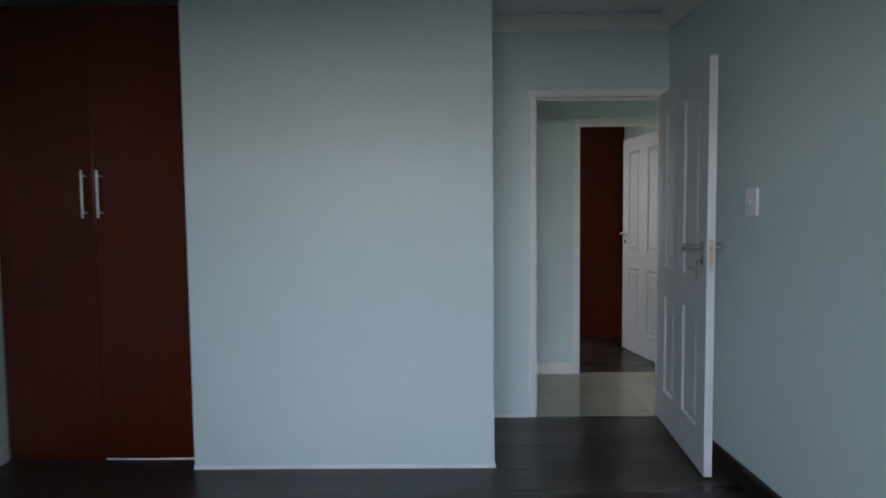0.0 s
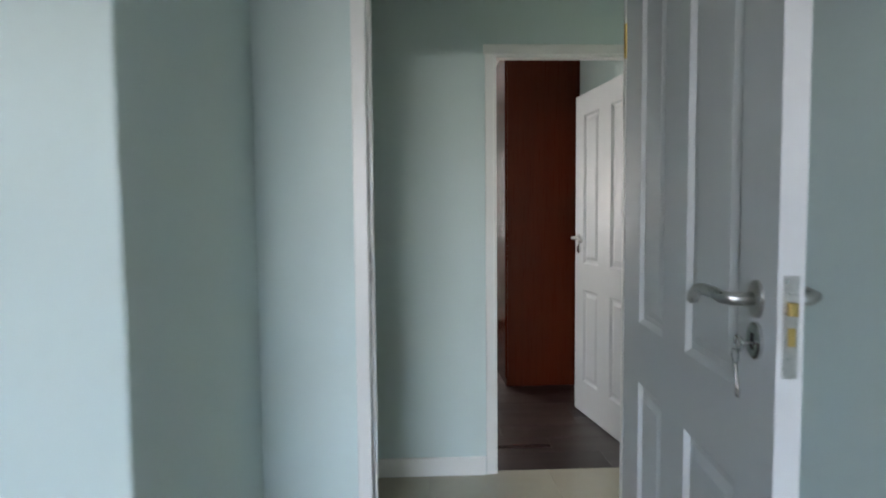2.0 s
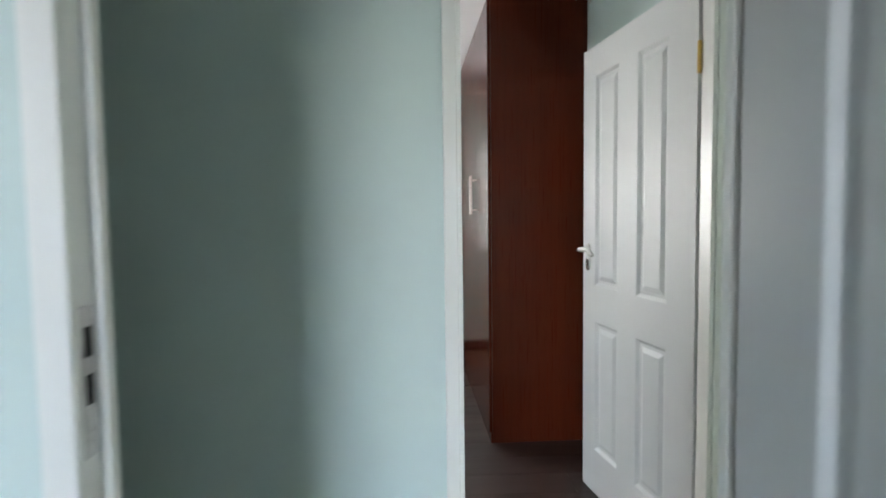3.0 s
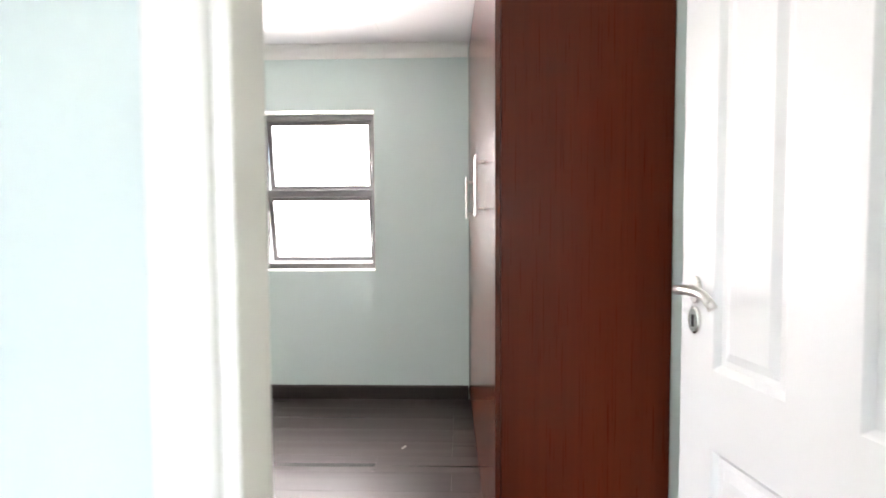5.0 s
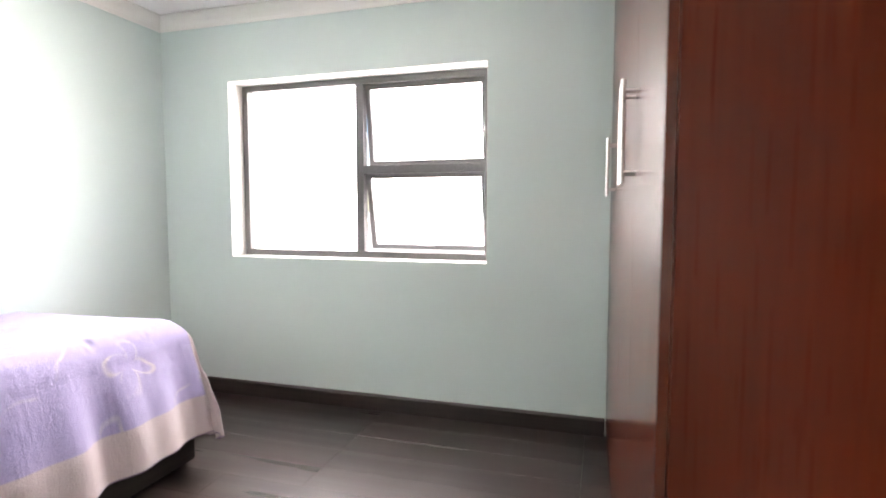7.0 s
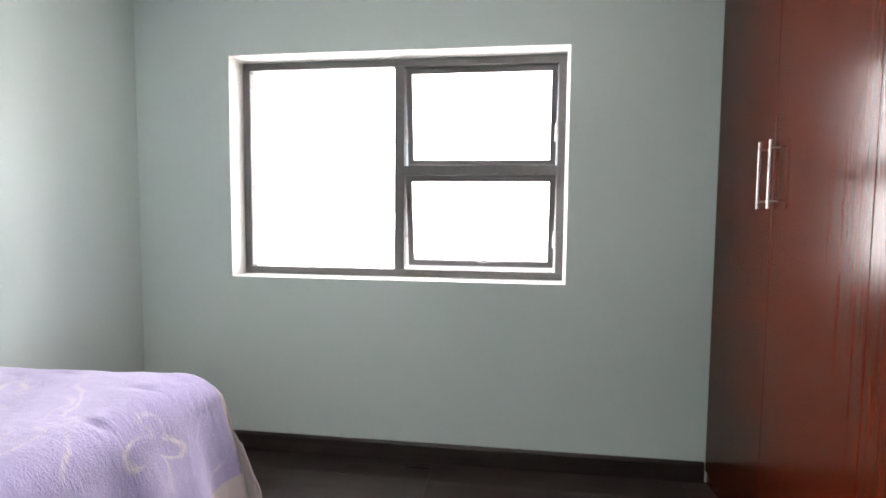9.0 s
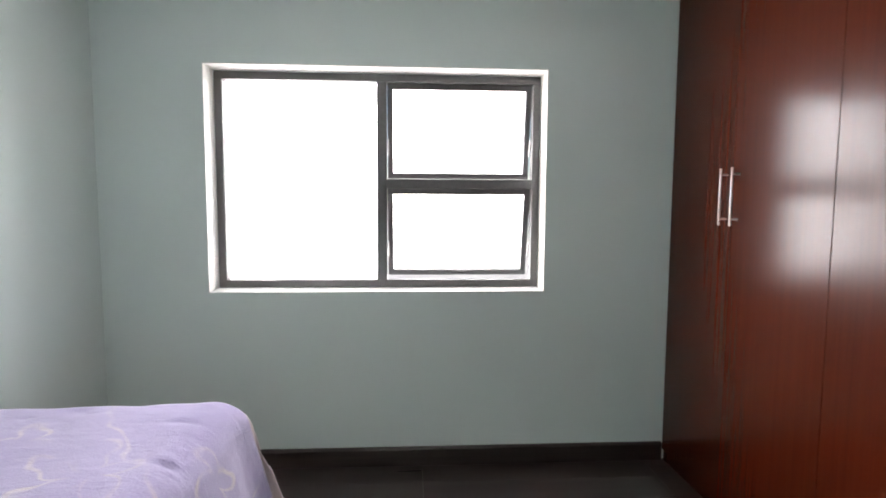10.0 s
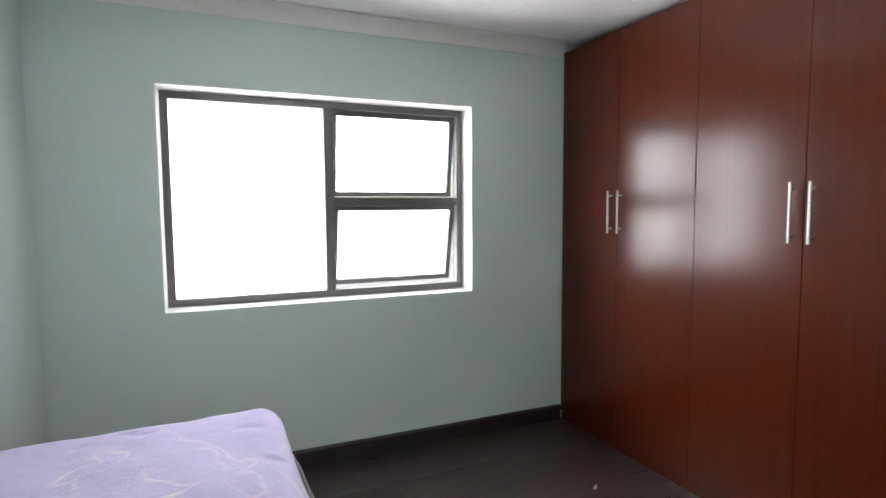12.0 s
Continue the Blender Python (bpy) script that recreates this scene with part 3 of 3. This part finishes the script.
def wardrobe(name, m, edges, depth, top, pulls, label, wood=MAHOGANY):
    """A built-in wardrobe whose front is the local plane y = 0, doors between the edges along x."""
    ob = thing(name, m, label, "wardrobe")
    w0, w1 = edges[0], edges[-1]
    part("body", boxes((w0, w1, 0.0186, depth, 0, top)), wood, ob)
    part("plinth", boxes((w0 + 0.002, w1 - 0.002, 0.010, 0.0184, 0, 0.058)), MAHOGANY, ob)
    for i, (a, b) in enumerate(zip(edges, edges[1:])):
        d = part("door", boxes((a + 0.0012, b - 0.0012, 0, 0.018, 0.062, top - 0.002), bevel=0.0012), MAHOGANY, ob)
        bar_handle(pulls[i], 0, 1.308, 1.556, d)
    return ob


# first room: two doors between the side wall and the pier
wardrobe("wardrobe", pose(-1.735, 2.96, 0), (0.012, 0.535, 1.066), 0.58, 2.408, (0.494, 0.576), "dark mahogany two-door built-in wardrobe with steel bar handles")
# bedroom: four doors along the side wall, front towards the bed
lean = math.degrees(math.atan2(0.05, 2.12))
wardrobe("wardrobe", pose(1.940, 8.010, 0, 0, 0, -90 + lean), (0.004, 0.523, 1.066, 1.592, 2.120), 0.56, 2.478, (0.483, 0.563, 1.553, 1.632), "tall reddish mahogany four-door wardrobe with steel bar handles", VENEER)


# ---- bed ----
bed = thing("bed", pose(-0.44, 6.17, 0), "single bed on a dark base under a lilac blanket", "bed")
# run out towards hem and floor, so its dark colour stands for shade there
part("base", boxes((-0.53, 0.44, -0.86, 0.94, 0.022, 0.30), bevel=0.012), BASE, bed, "dark wooden bed base, run out to fill the shade under the hem")
part("mattress", boxes((-0.53, 0.395, -0.88, 0.835, 0.302, 0.635), bevel=0.09), OUTSIDE, bed)
for x in (-0.47, 0.37):
    for y in (-0.81, 0.88):
        part("foot", boxes((x - 0.03, x + 0.03, y - 0.03, y + 0.03, 0, 0.022), bevel=0.004), BLACK, bed)


def blanket():
    """A fleece laid over the mattress: flat top, rounded shoulders, hanging sides with soft folds."""
    sx, sy = 150, 230
    wide, long_, drop, r = 0.985, 1.838, 0.512, 0.12
    bm = bmesh.new()
    uvs, grid = {}, []
    rnd = random.Random(12)
    puckers = [(rnd.uniform(0.15, 0.95), rnd.uniform(0.1, 1.75), rnd.uniform(0.010, 0.022), rnd.uniform(0.02, 0.05), rnd.uniform(0.005, 0.011)) for _ in range(34)]

    def bend(s, flat, flare):
        """Arc length past the flat part to (outwards, down)."""
        e = s - (flat - r)
        if e <= 0:
            return s, 0.0
        a = e / r
        if a < math.pi / 2:
            return flat - r + r * math.sin(a), r * (1 - math.cos(a))
        return flat + flare * (e - r * math.pi / 2) / drop, r + e - r * math.pi / 2

    for i in range(sx + 1):
        s = (wide + drop) * i / sx
        row = []
        for j in range(sy + 1):
            t = (long_ + drop) * j / sy
            x, dx = bend(s, wide, 0.085)
            y, dy = bend(t, long_, 0.015)
            down = max(dx, dy) + 0.10 * min(dx, dy)
            k = min(1.0, max(0.0, (down - 0.06) / 0.35))
            fold = 0.020 * k * (math.sin(t * 13 + 1.3 * math.sin(t * 5)) + 0.5 * math.sin(t * 31 + 2)) if dx >= dy else 0
            fold_y = 0.020 * k * (math.sin(s * 14 + math.sin(s * 6)) + 0.4 * math.sin(s * 29)) if dy > dx else 0
            both = min(dx, dy)
            n = noise.noise(Vector((s * 3.2, t * 3.2, 0.3))) * 0.009 + noise.noise(Vector((s * 9, t * 5, 3.3))) * 0.007
            crease = -0.012 * math.exp(-((s - 0.72 - 0.15 * math.sin(t * 2)) / 0.03) ** 2) * max(0, math.sin(t * 2.4)) * (1 - k)
            for ps, pt, ws, wt, deep in puckers:
                if abs(s - ps) < 3 * wt and abs(t - pt) < 3 * ws:
                    crease -= deep * math.exp(-((s - ps) / wt) ** 2 - ((t - pt) / ws) ** 2) * (1 - k)
            z = 0.722 + 0.018 * (s / wide - 0.6) - down + (n + crease) * (1 - 0.5 * k)
            z = max(z, 0.085 + 0.012 * math.sin(7 * t + 4 * s))
            v = bm.verts.new((-0.553 + x + 0.035 * k * (dx > 0) + fold + 0.03 * both, -0.905 + y + 0.03 * k * (dy > 0) + fold_y, z))
            uvs[v] = (s, t)
            row.append(v)
        grid.append(row)
    layer = bm.loops.layers.uv.new("cloth")
    for i in range(sx):
        for j in range(sy):
            f = bm.faces.new((grid[i][j], grid[i + 1][j], grid[i + 1][j + 1], grid[i][j + 1]))
            for lp in f.loops:
                lp[layer].uv = uvs[lp.vert]
    ob = part("blanket", bm, FLEECE, None, "", True)
    ob.matrix_world = pose(-0.44, 6.17, 0)
    mod = ob.modifiers.new("thickness", "SOLIDIFY")
    mod.thickness, mod.offset = 0.006, 1
    return tagged(ob, "lilac fleece blanket with cream flowers draped over the bed", "blanket")


blanket()


# a curled paper scrap on the floor boards
def scrap():
    bm = bmesh.new()
    rows = [[bm.verts.new((0.007 * i, 0.005 * j, 0.001 + 0.010 * (i / 4) ** 2 + 0.003 * math.sin(2 * j + i))) for j in range(4)] for i in range(5)]
    for i in range(4):
        for j in range(3):
            bm.faces.new((rows[i][j], rows[i + 1][j], rows[i + 1][j + 1], rows[i][j + 1]))
    ob = part("paper_scrap", bm, GROUND)
    ob.matrix_world = pose(1.55, 7.14, 0.002, 0, 0, 40)
    ob.modifiers.new("thickness", "SOLIDIFY").thickness = 0.0006
    return tagged(ob, "small curled white paper scrap on the floor", "paper scrap")


scrap()


# ---- light switch ----
def light_switch():
    ob = thing("light_switch", pose(A_X1, 2.608, 1.346, 0, 0, -90), "white plastic light switch plate on the wall", "light switch")
    plate = boxes((-0.046, 0.046, -0.012, 0.0, -0.063, 0.063), bevel=0.005)
    part("plate", plate, PLASTIC, ob)
    part("rocker", boxes((-0.006, 0.006, -0.020, -0.012, -0.012, 0.012), bevel=0.002), PLASTIC, ob)


light_switch()


# ---- floor boards and tiles ----
def plank_floor(x0, x1, y0, y1, name, label, seed):
    floor = thing(name, pose(0, 0, 0), label, "floor", kind="structure")
    rnd = random.Random(seed)
    w, n = 0.192, 0
    shared = {}
    y = y0
    while y < y1 - 0.005:
        d = min(w, y1 - y)
        x = x0 - rnd.choice((0.0, 0.3, 0.55, 0.8, 1.0))
        while x < x1 - 0.005:
            a, b = max(x, x0), min(x + 1.21, x1)
            if b - a > 0.02:
                key = (round(b - a, 3), round(d, 3))
                if key not in shared:
                    bm = boxes((0.0003, b - a - 0.0003, 0.0003, d - 0.0003, -0.008, 0.0))
                    top = [e for e in bm.edges if all(v.co.z > -0.001 for v in e.verts)]
                    bmesh.ops.bevel(bm, geom=top, offset=0.0008, segments=1, affect="EDGES")
                    shared[key] = mesh_of("plank", bm, PLANK)
                ob = new("plank", shared[key])
                ob.parent, ob.location = floor, (a, y, 0)
            x += 1.21
        y += w
    return floor


plank_floor(A_X0, A_X1, A_Y0, A_Y1 + 0.004, "floor_first_room", "dark brown laminate plank floor", 3)
plank_floor(B_X0, B_X1, B_Y0 - 0.05, B_Y1, "floor_bedroom", "dark brown laminate plank floor with satin sheen", 8)


def tile_floor(name, cells, label):
    floor = thing(name, pose(0, 0, 0), label, "floor", kind="structure")
    shared = {}
    for x0, x1, y0, y1 in cells:
        nx, ny = max(1, math.ceil((x1 - x0) / 0.6 - 0.05)), max(1, math.ceil((y1 - y0) / 0.6 - 0.05))
        for i in range(nx):
            for j in range(ny):
                a, c = x0 + 0.6 * i, y0 + 0.6 * j
                w, d = min(0.6, x1 - a), min(0.6, y1 - c)
                key = (round(w, 3), round(d, 3))
                if key not in shared:
                    bm = boxes((0.0007, w - 0.0007, 0.0007, d - 0.0007, -0.008, 0.0))
                    top = [e for e in bm.edges if all(v.co.z > -0.001 for v in e.verts)]
                    bmesh.ops.bevel(bm, geom=top, offset=0.0006, segments=1, affect="EDGES")
                    shared[key] = mesh_of("tile", bm, TILE)
                ob = new("tile", shared[key])
                ob.parent, ob.location = floor, (a, c, 0)
    return floor


tile_floor("floor_corridor", [(B_X0, L_X0, A_Y1 + 0.006, B_Y0 - 0.052), (L_X0, L_X1, 1.0, B_Y1)], "polished cream porcelain tile floor")
